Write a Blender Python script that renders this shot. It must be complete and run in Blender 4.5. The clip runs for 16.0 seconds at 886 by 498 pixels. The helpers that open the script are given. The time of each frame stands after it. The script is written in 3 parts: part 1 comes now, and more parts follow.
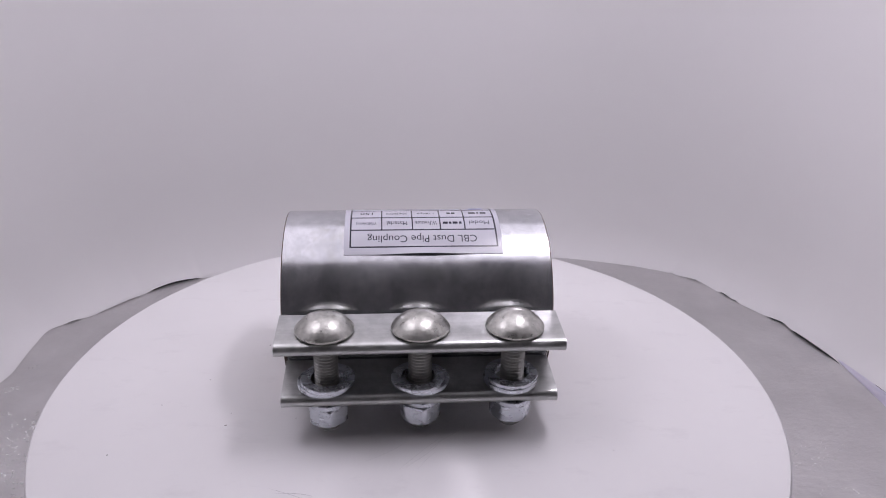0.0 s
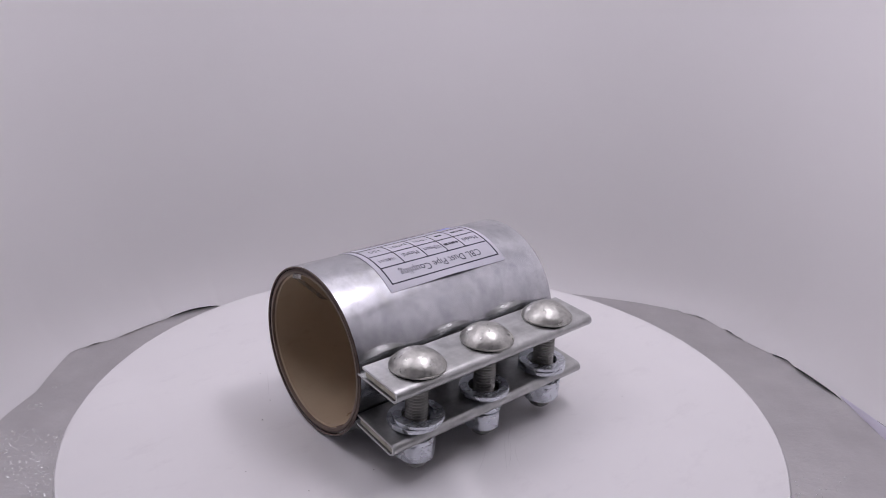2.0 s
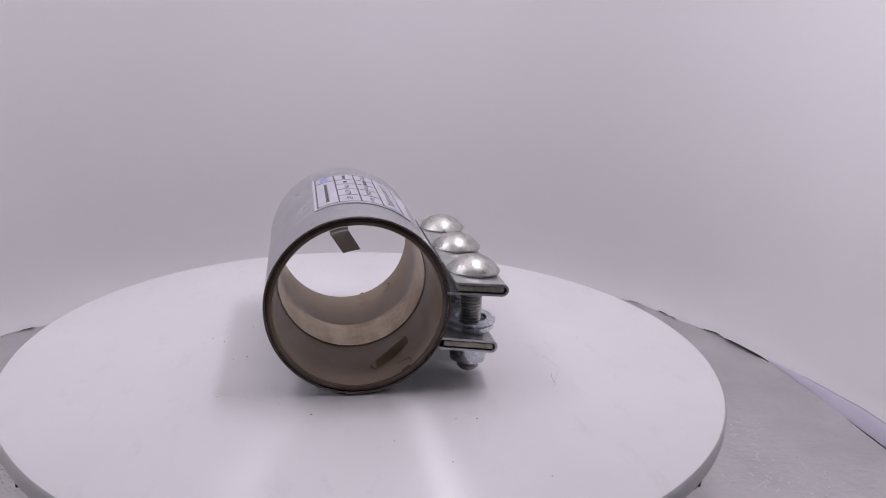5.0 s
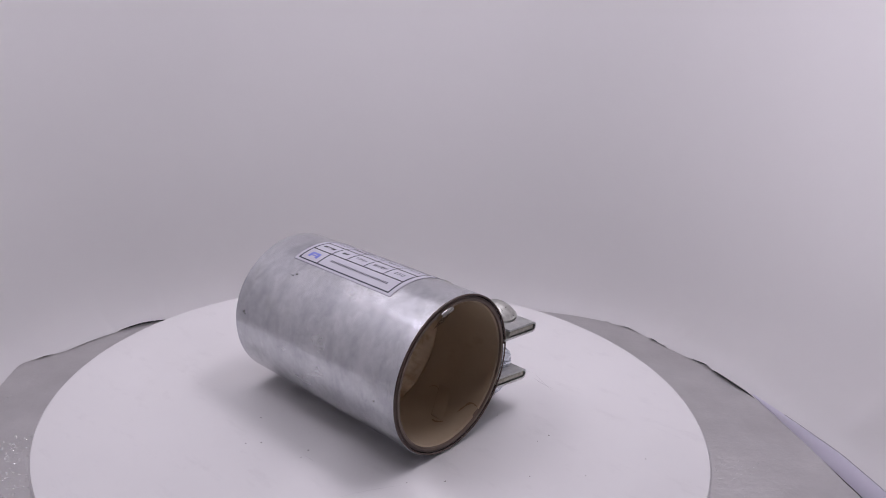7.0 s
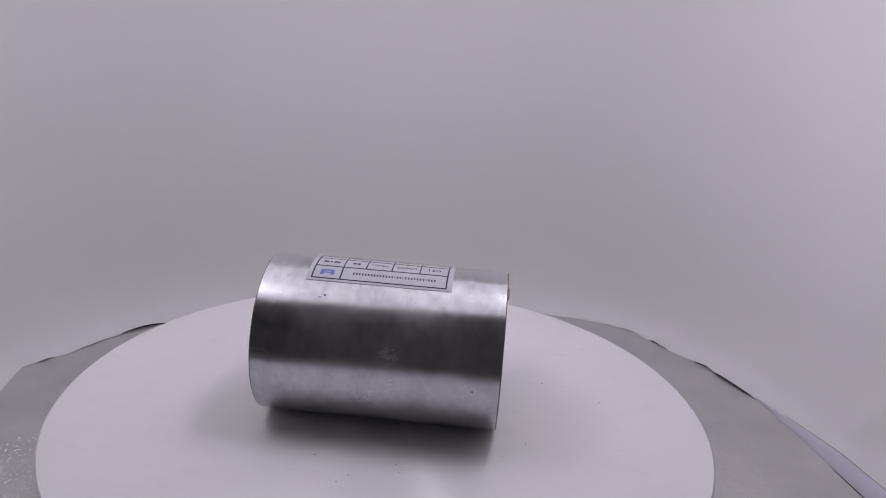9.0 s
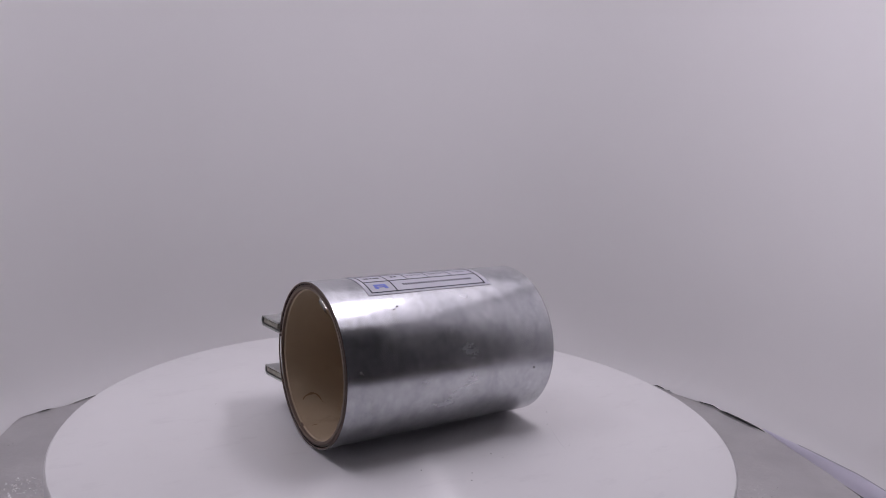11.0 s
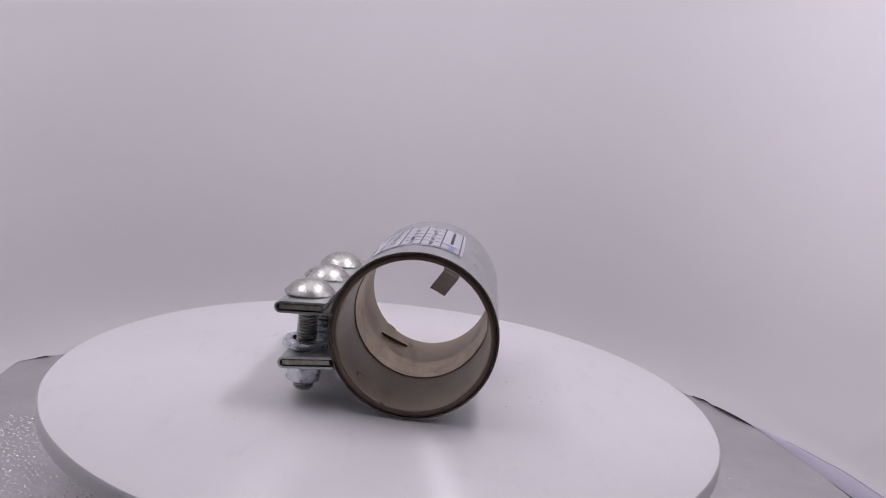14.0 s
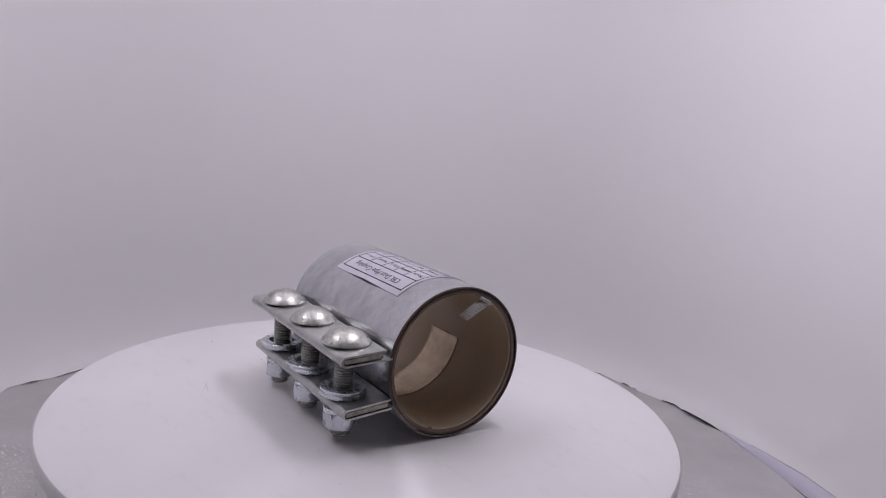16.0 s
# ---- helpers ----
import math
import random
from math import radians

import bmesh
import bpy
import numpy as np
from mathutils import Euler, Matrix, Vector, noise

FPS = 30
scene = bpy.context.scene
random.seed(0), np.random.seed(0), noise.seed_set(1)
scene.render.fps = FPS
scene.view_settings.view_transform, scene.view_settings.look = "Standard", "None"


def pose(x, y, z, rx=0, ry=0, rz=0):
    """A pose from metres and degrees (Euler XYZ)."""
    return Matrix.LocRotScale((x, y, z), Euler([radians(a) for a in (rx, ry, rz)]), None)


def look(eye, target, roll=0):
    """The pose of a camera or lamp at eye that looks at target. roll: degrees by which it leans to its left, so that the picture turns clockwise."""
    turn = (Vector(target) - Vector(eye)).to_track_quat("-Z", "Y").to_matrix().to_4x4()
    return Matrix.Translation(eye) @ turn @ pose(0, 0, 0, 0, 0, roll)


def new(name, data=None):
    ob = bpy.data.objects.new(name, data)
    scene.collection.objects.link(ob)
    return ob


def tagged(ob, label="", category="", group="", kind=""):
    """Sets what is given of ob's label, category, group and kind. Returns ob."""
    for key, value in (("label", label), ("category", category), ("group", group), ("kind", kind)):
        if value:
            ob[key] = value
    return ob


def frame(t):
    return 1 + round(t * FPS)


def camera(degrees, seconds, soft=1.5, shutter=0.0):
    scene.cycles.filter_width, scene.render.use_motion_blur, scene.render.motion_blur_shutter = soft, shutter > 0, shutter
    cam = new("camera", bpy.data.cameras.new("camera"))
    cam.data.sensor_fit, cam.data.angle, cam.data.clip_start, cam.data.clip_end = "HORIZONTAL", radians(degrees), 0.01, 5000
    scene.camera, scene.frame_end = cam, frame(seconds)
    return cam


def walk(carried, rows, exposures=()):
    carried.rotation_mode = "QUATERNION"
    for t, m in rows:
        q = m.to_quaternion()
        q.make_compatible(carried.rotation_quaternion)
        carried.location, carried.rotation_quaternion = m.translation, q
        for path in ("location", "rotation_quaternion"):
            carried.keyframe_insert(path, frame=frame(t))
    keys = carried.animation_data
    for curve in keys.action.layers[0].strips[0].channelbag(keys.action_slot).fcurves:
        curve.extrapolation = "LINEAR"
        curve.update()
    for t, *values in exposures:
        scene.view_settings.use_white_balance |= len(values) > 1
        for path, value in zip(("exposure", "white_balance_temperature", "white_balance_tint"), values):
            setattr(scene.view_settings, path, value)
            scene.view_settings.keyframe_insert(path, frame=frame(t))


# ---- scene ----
from mathutils.bvhtree import BVHTree

# light of the tent: a diffusing roof with two brighter lamps, and unseen soft lamps added outside to brighten its thin
# cloth sides
# (x, y, z, turn about x, turn about y, width, depth, watts)
CEIL_Z, FRONT_Y = 0.62, -0.25
LAMPS = ((0.0, 0.11, 0.612, 0, 0, 0.84, 0.66, 1.75), (0.165, 0.0, 0.605, 0, 0, 0.06, 0.20, 1.0), (-0.31, 0.0, 0.605, 0, 0, 0.06, 0.20, 0.55),
         (1.0, 0.05, 0.42, 0, 90, 0.7, 0.9, 4.05), (-1.0, 0.05, 0.42, 0, -90, 0.7, 0.9, 2.85), (0.0, 1.1, 0.38, -90, 0, 0.9, 0.7, 2.05))
LIGHT_COLOUR = (1.0, 0.925, 1.05)
EXPOSURES = ((0.0, 0.06), (1.5, 0.02), (2.0, -0.06), (3.0, -0.08), (3.5, 0.06), (4.0, 0.09), (6.5, -0.13), (7.0, -0.07), (7.5, -0.07), (8.0, -0.21), (8.5, -0.21), (9.0, -0.34), (11.5, -0.28), (12.0, -0.16), (12.5, -0.13), (14.0, -0.02), (15.0, -0.13), (15.5, -0.15), (16.0, -0.1))

# ---- camera and its path ----
cam = camera(61.0, 16.0, soft=1.0)
# seconds, x, y, z, yaw, pitch, roll
PATH = [
    (0, -0.0212, -0.4035, 0.2667, -5.22, -23.68, 1.23),
    (0.5, -0.0178, -0.4073, 0.2649, -5.03, -23.47, 1.73),
    (1, -0.0212, -0.4095, 0.2648, -5.05, -23.63, 1.99),
    (1.5, -0.0229, -0.4156, 0.2660, -5.10, -23.38, 2.04),
    (2, -0.0264, -0.4284, 0.2651, -4.41, -20.36, 2.03),
    (2.5, -0.0292, -0.4422, 0.2527, -4.33, -20.39, 2.15),
    (3, -0.0334, -0.4519, 0.2477, -4.58, -20.14, 2.16),
    (3.5, -0.0325, -0.4570, 0.2302, -5.34, -19.01, 1.12),
    (4, -0.0311, -0.4645, 0.2037, -6.76, -16.40, 1.03),
    (4.2, -0.0256, -0.4670, 0.1913, -7.88, -14.12, 0.97),
    (6.3, -0.0506, -0.4625, 0.2455, -9.70, -18.45, 3.76),
    (6.5, -0.0476, -0.4675, 0.2579, -9.63, -18.17, 3.55),
    (7, -0.0484, -0.4715, 0.2631, -10.05, -17.78, 3.87),
    (7.5, -0.0493, -0.4743, 0.2659, -10.11, -17.59, 3.81),
    (8, -0.0498, -0.4758, 0.2658, -10.22, -17.28, 3.83),
    (8.5, -0.0499, -0.4730, 0.2623, -10.31, -17.57, 3.62),
    (9, -0.0529, -0.4736, 0.2608, -10.20, -17.37, 3.86),
    (9.2, -0.0507, -0.4749, 0.2578, -10.22, -16.99, 3.78),
    (11.3, -0.0720, -0.4977, 0.1868, -10.96, -8.78, 2.49),
    (11.5, -0.0687, -0.4980, 0.1791, -9.60, -10.47, 3.59),
    (12, -0.0626, -0.5005, 0.1711, -10.04, -9.22, 4.04),
    (12.5, -0.0613, -0.5008, 0.1616, -10.13, -8.64, 5.99),
    (13, -0.0642, -0.5075, 0.1706, -9.95, -8.55, 5.80),
    (13.5, -0.0622, -0.5070, 0.1709, -10.03, -8.65, 6.72),
    (14, -0.0650, -0.5056, 0.1760, -10.28, -9.09, 6.24),
    (14.5, -0.0659, -0.5124, 0.1913, -10.40, -10.16, 6.71),
    (15, -0.0690, -0.5216, 0.2160, -11.09, -11.37, 6.02),
    (15.5, -0.0791, -0.5240, 0.2129, -12.48, -10.42, 5.58),
    (16, -0.0661, -0.5257, 0.2095, -11.76, -9.84, 5.25),
]
walk(cam, [(t, look((x, y, z), (x - math.sin(radians(a)) * math.cos(radians(b)), y + math.cos(radians(a)) * math.cos(radians(b)), z + math.sin(radians(b))), r))
           for t, x, y, z, a, b, r in PATH], EXPOSURES)
# seconds and the turn of the turntable in degrees
TURN = [
    (0.000, -0.47),
    (0.500, 8.83),
    (1.000, 18.14),
    (1.500, 27.43),
    (2.000, 36.68),
    (2.500, 45.85),
    (3.000, 55.05),
    (3.500, 64.34),
    (4.000, 73.64),
    (4.200, 77.37),
    (4.725, 87.17),
    (5.250, 96.97),
    (5.775, 106.76),
    (6.300, 116.56),
    (6.500, 120.27),
    (7.000, 129.46),
    (7.500, 138.62),
    (8.000, 147.71),
    (8.500, 156.75),
    (9.000, 165.85),
    (9.200, 169.51),
    (9.725, 179.17),
    (10.250, 188.82),
    (10.775, 198.48),
    (11.300, 208.14),
    (11.500, 211.81),
    (12.000, 220.93),
    (12.500, 230.03),
    (13.000, 239.11),
    (13.500, 248.18),
    (14.000, 257.19),
    (14.500, 266.15),
    (15.000, 275.08),
    (15.500, 283.96),
    (16.000, 292.78),
]

# ---- world and light ----
world = bpy.data.worlds.new("room_dark")
scene.world = world
world.use_nodes = True
world.node_tree.nodes["Background"].inputs["Color"].default_value = (0.5, 0.5, 0.55, 1)
world.node_tree.nodes["Background"].inputs["Strength"].default_value = 0.02


def area_lamp(x, y, z, rx, ry, sx, sy, watts):
    data = bpy.data.lights.new("lamp_and_fill", "AREA")
    data.shape, data.size, data.size_y, data.energy = "RECTANGLE", sx, sy, watts
    data.color = LIGHT_COLOUR
    ob = new("lamp_and_fill", data)
    ob.matrix_world = pose(x, y, z, rx, ry, 0)
    return ob


for lamp in LAMPS:
    area_lamp(*lamp)


# ---- materials ----
class Nodes:
    """A small helper round one node material."""

    def __init__(self, name):
        self.mat = bpy.data.materials.new(name)
        self.mat.use_nodes = True
        self.tree = self.mat.node_tree
        self.bsdf = self.tree.nodes["Principled BSDF"]
        self.coord = self.tree.nodes.new("ShaderNodeTexCoord")

    def node(self, kind, **inputs):
        n = self.tree.nodes.new(kind)
        for key, value in inputs.items():
            n.inputs[key.replace("_", " ")].default_value = value
        return n

    def link(self, a, b):
        self.tree.links.new(a, b)

    def noise(self, scale, detail=4.0, rough=0.55, stretch=None):
        n = self.node("ShaderNodeTexNoise", Scale=scale, Detail=detail, Roughness=rough)
        if stretch:
            m = self.tree.nodes.new("ShaderNodeMapping")
            m.inputs["Scale"].default_value = stretch
            self.link(self.coord.outputs["Object"], m.inputs["Vector"])
            self.link(m.outputs["Vector"], n.inputs["Vector"])
        else:
            self.link(self.coord.outputs["Object"], n.inputs["Vector"])
        return n.outputs["Fac"]

    def ramp(self, fac, stops):
        n = self.tree.nodes.new("ShaderNodeValToRGB")
        els = n.color_ramp.elements
        while len(els) < len(stops):
            els.new(0.5)
        for el, (pos, col) in zip(els, stops):
            el.position = pos
            el.color = (*col, 1) if len(col) == 3 else col
        self.link(fac, n.inputs["Fac"])
        return n.outputs["Color"]

    def mix(self, fac, a, b, blend="MIX"):
        n = self.tree.nodes.new("ShaderNodeMix")
        n.data_type, n.blend_type = "RGBA", blend
        for sock, value in ((n.inputs[0], fac), (n.inputs[6], a), (n.inputs[7], b)):
            if isinstance(value, (int, float)):
                sock.default_value = value
            elif isinstance(value, tuple):
                sock.default_value = (*value, 1)
            else:
                self.link(value, sock)
        return n.outputs[2]

    def bump(self, height, strength, distance, after=None):
        n = self.node("ShaderNodeBump", Strength=strength, Distance=distance)
        self.link(height, n.inputs["Height"])
        if after:
            self.link(after, n.inputs["Normal"])
        return n.outputs["Normal"]

    def done(self, colour, rough, metal=0.0, normal=None, spec=None):
        for key, value in (("Base Color", colour), ("Roughness", rough), ("Metallic", metal), ("Normal", normal)):
            if value is None:
                continue
            sock = self.bsdf.inputs[key]
            if isinstance(value, (int, float)):
                sock.default_value = value
            elif isinstance(value, tuple):
                sock.default_value = (*value, 1)
            else:
                self.link(value, sock)
        if spec is not None:
            self.bsdf.inputs["Specular IOR Level"].default_value = spec
        return self.mat


def grey(v):
    return (v, v, v)


def galvanised(name, light, dark, rough_lo, rough_hi, along=(1, 1, 1), relief=0.10, scale=38.0, wave=0.03, pit=0.0004, clean=0.74):
    k = Nodes(name)
    cloud = k.noise(scale, 6, 0.66, along)
    patches = k.noise(scale * 2.6, 4, 0.6, along)
    streaks = k.noise(scale * 1.3, 4, 0.6, (along[0] * 0.35, along[1] * 3.0, along[2] * 3.0))
    fine = k.noise(420, 3, 0.6)
    spots = k.noise(95, 6, 0.7)
    base = k.ramp(cloud, [(0.34, dark), (0.50, tuple((a + b) / 2 for a, b in zip(light, dark))), (0.66, light)])
    base = k.mix(0.55, base, k.ramp(patches, [(0.38, dark), (0.60, light)]))
    dirt = k.ramp(spots, [(0.66, grey(1.0)), (0.76, grey(0.70))])
    colour = k.mix(0.55, base, k.mix(1.0, base, dirt, "MULTIPLY"))
    rolled = k.noise(60, 5, 0.7, (0.12, 5.0, 5.0))
    colour = k.mix(0.35, colour, k.mix(1.0, colour, k.ramp(rolled, [(0.35, grey(0.74)), (0.65, grey(1.0))]), "MULTIPLY"))
    mixed = k.mix(0.5, k.ramp(patches, [(0.36, grey(0.0)), (0.64, grey(1.0))]), k.ramp(streaks, [(0.35, grey(0.0)), (0.65, grey(1.0))]))
    rough = k.ramp(mixed, [(0.15, grey(rough_lo)), (0.85, grey(rough_hi))])
    normal = k.bump(fine, relief, pit, k.bump(cloud, wave, 0.002))
    return k.done(colour, rough, k.ramp(patches, [(0.35, grey(min(0.95, clean + 0.2))), (0.65, grey(clean))]), normal)


def spangled_sheet():
    """Zinc-coated sheet: cloudy bloom, smears round the pipe, olive rub marks."""
    k = Nodes("galvanised_sheet")
    cloud = k.noise(22, 6, 0.68, (1.1, 1.0, 1.0))
    smear = k.noise(60, 5, 0.62, (1.25, 0.8, 0.8))
    rub = k.noise(95, 4, 0.6, (1.2, 0.8, 0.8))
    zone = k.noise(34, 4, 0.6, (0.9, 1.2, 1.2))
    grain = k.noise(420, 3, 0.6)
    light, dark = (0.645, 0.656, 0.678), (0.415, 0.426, 0.452)
    col = k.ramp(cloud, [(0.38, dark), (0.60, light)])
    col = k.mix(0.5, col, k.ramp(smear, [(0.40, dark), (0.59, light)]))
    speckle = k.noise(170, 5, 0.65, (1.1, 0.9, 0.9))
    col = k.mix(0.28, col, k.ramp(speckle, [(0.40, dark), (0.60, light)]))
    marks = k.mix(1.0, k.ramp(rub, [(0.46, grey(0.0)), (0.70, grey(0.6))]), k.ramp(zone, [(0.48, grey(0.0)), (0.62, grey(1.0))]), "MULTIPLY")
    col = k.mix(marks, col, (0.42, 0.43, 0.42))
    # bloom: dull clouds between glossy sheet
    bloom = k.mix(0.5, k.ramp(cloud, [(0.30, grey(0.0)), (0.70, grey(1.0))]), k.ramp(k.noise(48, 6, 0.7, (0.5, 1.4, 1.4)), [(0.32, grey(0.0)), (0.68, grey(1.0))]))
    rough = k.ramp(bloom, [(0.10, grey(0.15)), (0.90, grey(0.28))])
    wavy = k.bump(k.noise(24, 2, 0.5), 0.07, 0.002)
    return k.done(col, rough, k.ramp(cloud, [(0.32, grey(0.97)), (0.68, grey(0.84))]), k.bump(grain, 0.04, 0.0003, wavy))


STEEL = spangled_sheet()
FLANGE_STEEL = galvanised("flange_sheet", (0.56, 0.57, 0.56), (0.42, 0.43, 0.42), 0.28, 0.40, scale=60.0, clean=0.72)
BAR_STEEL = galvanised("flat_bar", (0.46, 0.45, 0.38), (0.24, 0.23, 0.19), 0.34, 0.5, scale=110.0, clean=0.92)
HEAD_STEEL = galvanised("hot_dip_zinc", (0.56, 0.56, 0.525), (0.35, 0.352, 0.325), 0.27, 0.40, relief=0.6, scale=110.0, wave=0.018, pit=0.0003)
ZINC = galvanised("bright_zinc", (0.74, 0.77, 0.82), (0.60, 0.63, 0.68), 0.22, 0.32)
THREAD_STEEL = galvanised("thread_zinc", (0.55, 0.55, 0.53), (0.36, 0.36, 0.35), 0.32, 0.45)
SPRING = galvanised("stainless_strip", (0.62, 0.60, 0.57), (0.52, 0.50, 0.47), 0.12, 0.2)


def rubber():
    k = Nodes("beige_rubber")
    big = k.noise(14, 4, 0.6)
    stain = k.noise(46, 5, 0.65, (0.7, 1.4, 1.4))
    col = k.ramp(big, [(0.3, (0.405, 0.318, 0.218)), (0.7, (0.50, 0.405, 0.288))])
    col = k.mix(k.ramp(stain, [(0.60, grey(0.0)), (0.75, grey(0.55))]), col, (0.32, 0.24, 0.155))
    return k.done(col, k.ramp(stain, [(0.3, grey(0.30)), (0.7, grey(0.48))]), 0.0, k.bump(k.noise(300), 0.08, 0.0005), 0.3)


def plain(name, lo, hi, scale, rough, relief=0.05, spec=0.5):
    k = Nodes(name)
    n = k.noise(scale, 5, 0.6)
    return k.done(k.ramp(n, [(0.3, lo), (0.7, hi)]), rough, 0.0, k.bump(k.noise(scale * 9), relief, 0.0006), spec)


def platter_paint():
    k = Nodes("white_lacquer")
    big = k.noise(7, 4, 0.6)
    smear = k.noise(26, 6, 0.7, (1, 2.2, 1))
    col = k.ramp(big, [(0.3, (0.70, 0.695, 0.70)), (0.7, (0.745, 0.74, 0.745))])
    col = k.mix(k.ramp(smear, [(0.56, grey(0.0)), (0.74, grey(0.42))]), col, (0.59, 0.58, 0.59))
    # turned disc: fine concentric marks draw the highlights out along the radius
    tangent = k.node("ShaderNodeTangent")
    tangent.direction_type, tangent.axis = "RADIAL", "Z"
    k.link(tangent.outputs["Tangent"], k.bsdf.inputs["Tangent"])
    k.bsdf.inputs["Anisotropic"].default_value = 1.0
    k.bsdf.inputs["Anisotropic Rotation"].default_value = 0.25
    return k.done(col, k.ramp(smear, [(0.3, grey(0.33)), (0.75, grey(0.38))]), 0.0, None, 0.9)


def silver_sheet():
    k = Nodes("silver_foil_sheet")
    cell = k.node("ShaderNodeTexVoronoi", Scale=230.0)
    k.link(k.coord.outputs["Object"], cell.inputs["Vector"])
    crinkle = k.noise(22, 5, 0.65)
    fine = k.noise(330, 3, 0.6)
    col = k.ramp(crinkle, [(0.3, (0.56, 0.55, 0.552)), (0.7, (0.665, 0.655, 0.657))])
    ripple = k.noise(230, 4, 0.65, (0.6, 1.1, 1.0))
    normal = k.bump(cell.outputs["Distance"], 0.1, 0.0008, k.bump(crinkle, 0.12, 0.006, k.bump(ripple, 0.32, 0.0015, k.bump(fine, 0.15, 0.0005))))
    return k.done(col, k.ramp(crinkle, [(0.3, grey(0.28)), (0.7, grey(0.46))]), 0.8, normal)


def cloth():
    k = Nodes("white_backdrop_cloth")
    soft = k.noise(3.2, 3, 0.5)
    weave = k.noise(900, 2, 0.5)
    col = k.ramp(soft, [(0.25, (0.83, 0.825, 0.83)), (0.75, (0.87, 0.865, 0.87))])
    mat = k.done(col, 0.85, 0.0, k.bump(soft, 0.12, 0.02, k.bump(weave, 0.06, 0.0003)), 0.2)
    # thin cloth: part of the light from outside comes through
    glow = k.node("ShaderNodeBsdfTranslucent", Color=(0.82, 0.81, 0.82, 1))
    both = k.node("ShaderNodeMixShader", Fac=0.35)
    k.link(k.bsdf.outputs[0], both.inputs[1])
    k.link(glow.outputs[0], both.inputs[2])
    k.link(both.outputs[0], k.tree.nodes["Material Output"].inputs["Surface"])
    return mat


RUBBER = rubber()
DARK_RUBBER = plain("dark_rubber_edge", (0.075, 0.047, 0.036), (0.12, 0.08, 0.06), 60, 0.55)
BROWN_RUBBER = plain("brown_rubber_layer", (0.15, 0.105, 0.08), (0.21, 0.155, 0.12), 60, 0.55)
SMUDGE = plain("grey_rub_mark", (0.17, 0.165, 0.155), (0.30, 0.295, 0.28), 300, 0.6)
PAPER = plain("white_label_paper", (0.46, 0.46, 0.52), (0.51, 0.51, 0.57), 40, 0.2)
INK = plain("black_ink", (0.022, 0.022, 0.035), (0.034, 0.034, 0.05), 200, 0.24)
BLUE_INK = plain("blue_ink", (0.10, 0.13, 0.48), (0.13, 0.17, 0.54), 200, 0.45)
LACQUER = platter_paint()
FOIL = silver_sheet()
FOIL_DOT_GLINT = galvanised("foil_dots_glint", (0.88, 0.88, 0.88), (0.78, 0.78, 0.78), 0.12, 0.22)
CLOTH = cloth()
FLAP_PAPER = plain("lavender_white_paper", (0.74, 0.72, 0.82), (0.79, 0.77, 0.86), 9, 0.6)
# also colours the strips that stand for shade under the cloth's edge
DARK_PLASTIC_AND_SHADE = plain("dark_plastic_and_shade", grey(0.035), grey(0.055), 30, 0.5)
SCRATCH = plain("grey_scuff", (0.42, 0.41, 0.42), (0.64, 0.63, 0.64), 420, 0.42, 0.05, 0.9)
STAIN = plain("brown_stain", (0.24, 0.16, 0.085), (0.32, 0.22, 0.12), 120, 0.5)
ROOM_WALL = plain("room_paint", (0.46, 0.45, 0.45), (0.52, 0.51, 0.51), 4, 0.8)
TABLE_WOOD = plain("table_laminate", (0.10, 0.08, 0.06), (0.14, 0.11, 0.09), 20, 0.5)


# ---- mesh helpers ----
def part(name, bm, material, parent=None, label="", smooth=True):
    bmesh.ops.recalc_face_normals(bm, faces=bm.faces)
    me = bpy.data.meshes.new(name)
    bm.to_mesh(me)
    bm.free()
    me.materials.append(material)
    if smooth:
        me.shade_smooth()
        me.set_sharp_from_angle(angle=radians(38))
    ob = new(name, me)
    ob.parent = parent
    if label:
        tagged(ob, label)
    return ob


def empty(name):
    ob = new(name)
    ob.empty_display_size = 0.02
    return ob


def sweep(bm, rings, closed_ring=True, closed_path=False, caps=False):
    """Skin a list of rings of points."""
    rows = [[bm.verts.new(p) for p in ring] for ring in rings]
    n = len(rows[0])
    pairs = list(zip(rows, rows[1:])) + ([(rows[-1], rows[0])] if closed_path else [])
    for a, b in pairs:
        for i in range(n if closed_ring else n - 1):
            j = (i + 1) % n
            bm.faces.new((a[i], a[j], b[j], b[i]))
    if caps:
        bm.faces.new(rows[0])
        bm.faces.new(rows[-1][::-1])
    return rows


def lathe(bm, profile, segments=48, centre=(0, 0, 0)):
    """Turn a closed or open profile of (radius, z) round the z axis."""
    cx, cy, cz = centre
    rings = []
    for s in range(segments):
        a = 2 * math.pi * s / segments
        rings.append([(cx + r * math.cos(a), cy + r * math.sin(a), cz + z) for r, z in profile])
    rows = [[bm.verts.new(p) for p in ring] for ring in rings]
    for s in range(segments):
        a, b = rows[s], rows[(s + 1) % segments]
        for i in range(len(profile) - 1):
            if profile[i][0] < 1e-7 and profile[i + 1][0] < 1e-7:
                continue
            bm.faces.new((a[i], a[i + 1], b[i + 1], b[i]))
    bmesh.ops.remove_doubles(bm, verts=bm.verts, dist=1e-6)


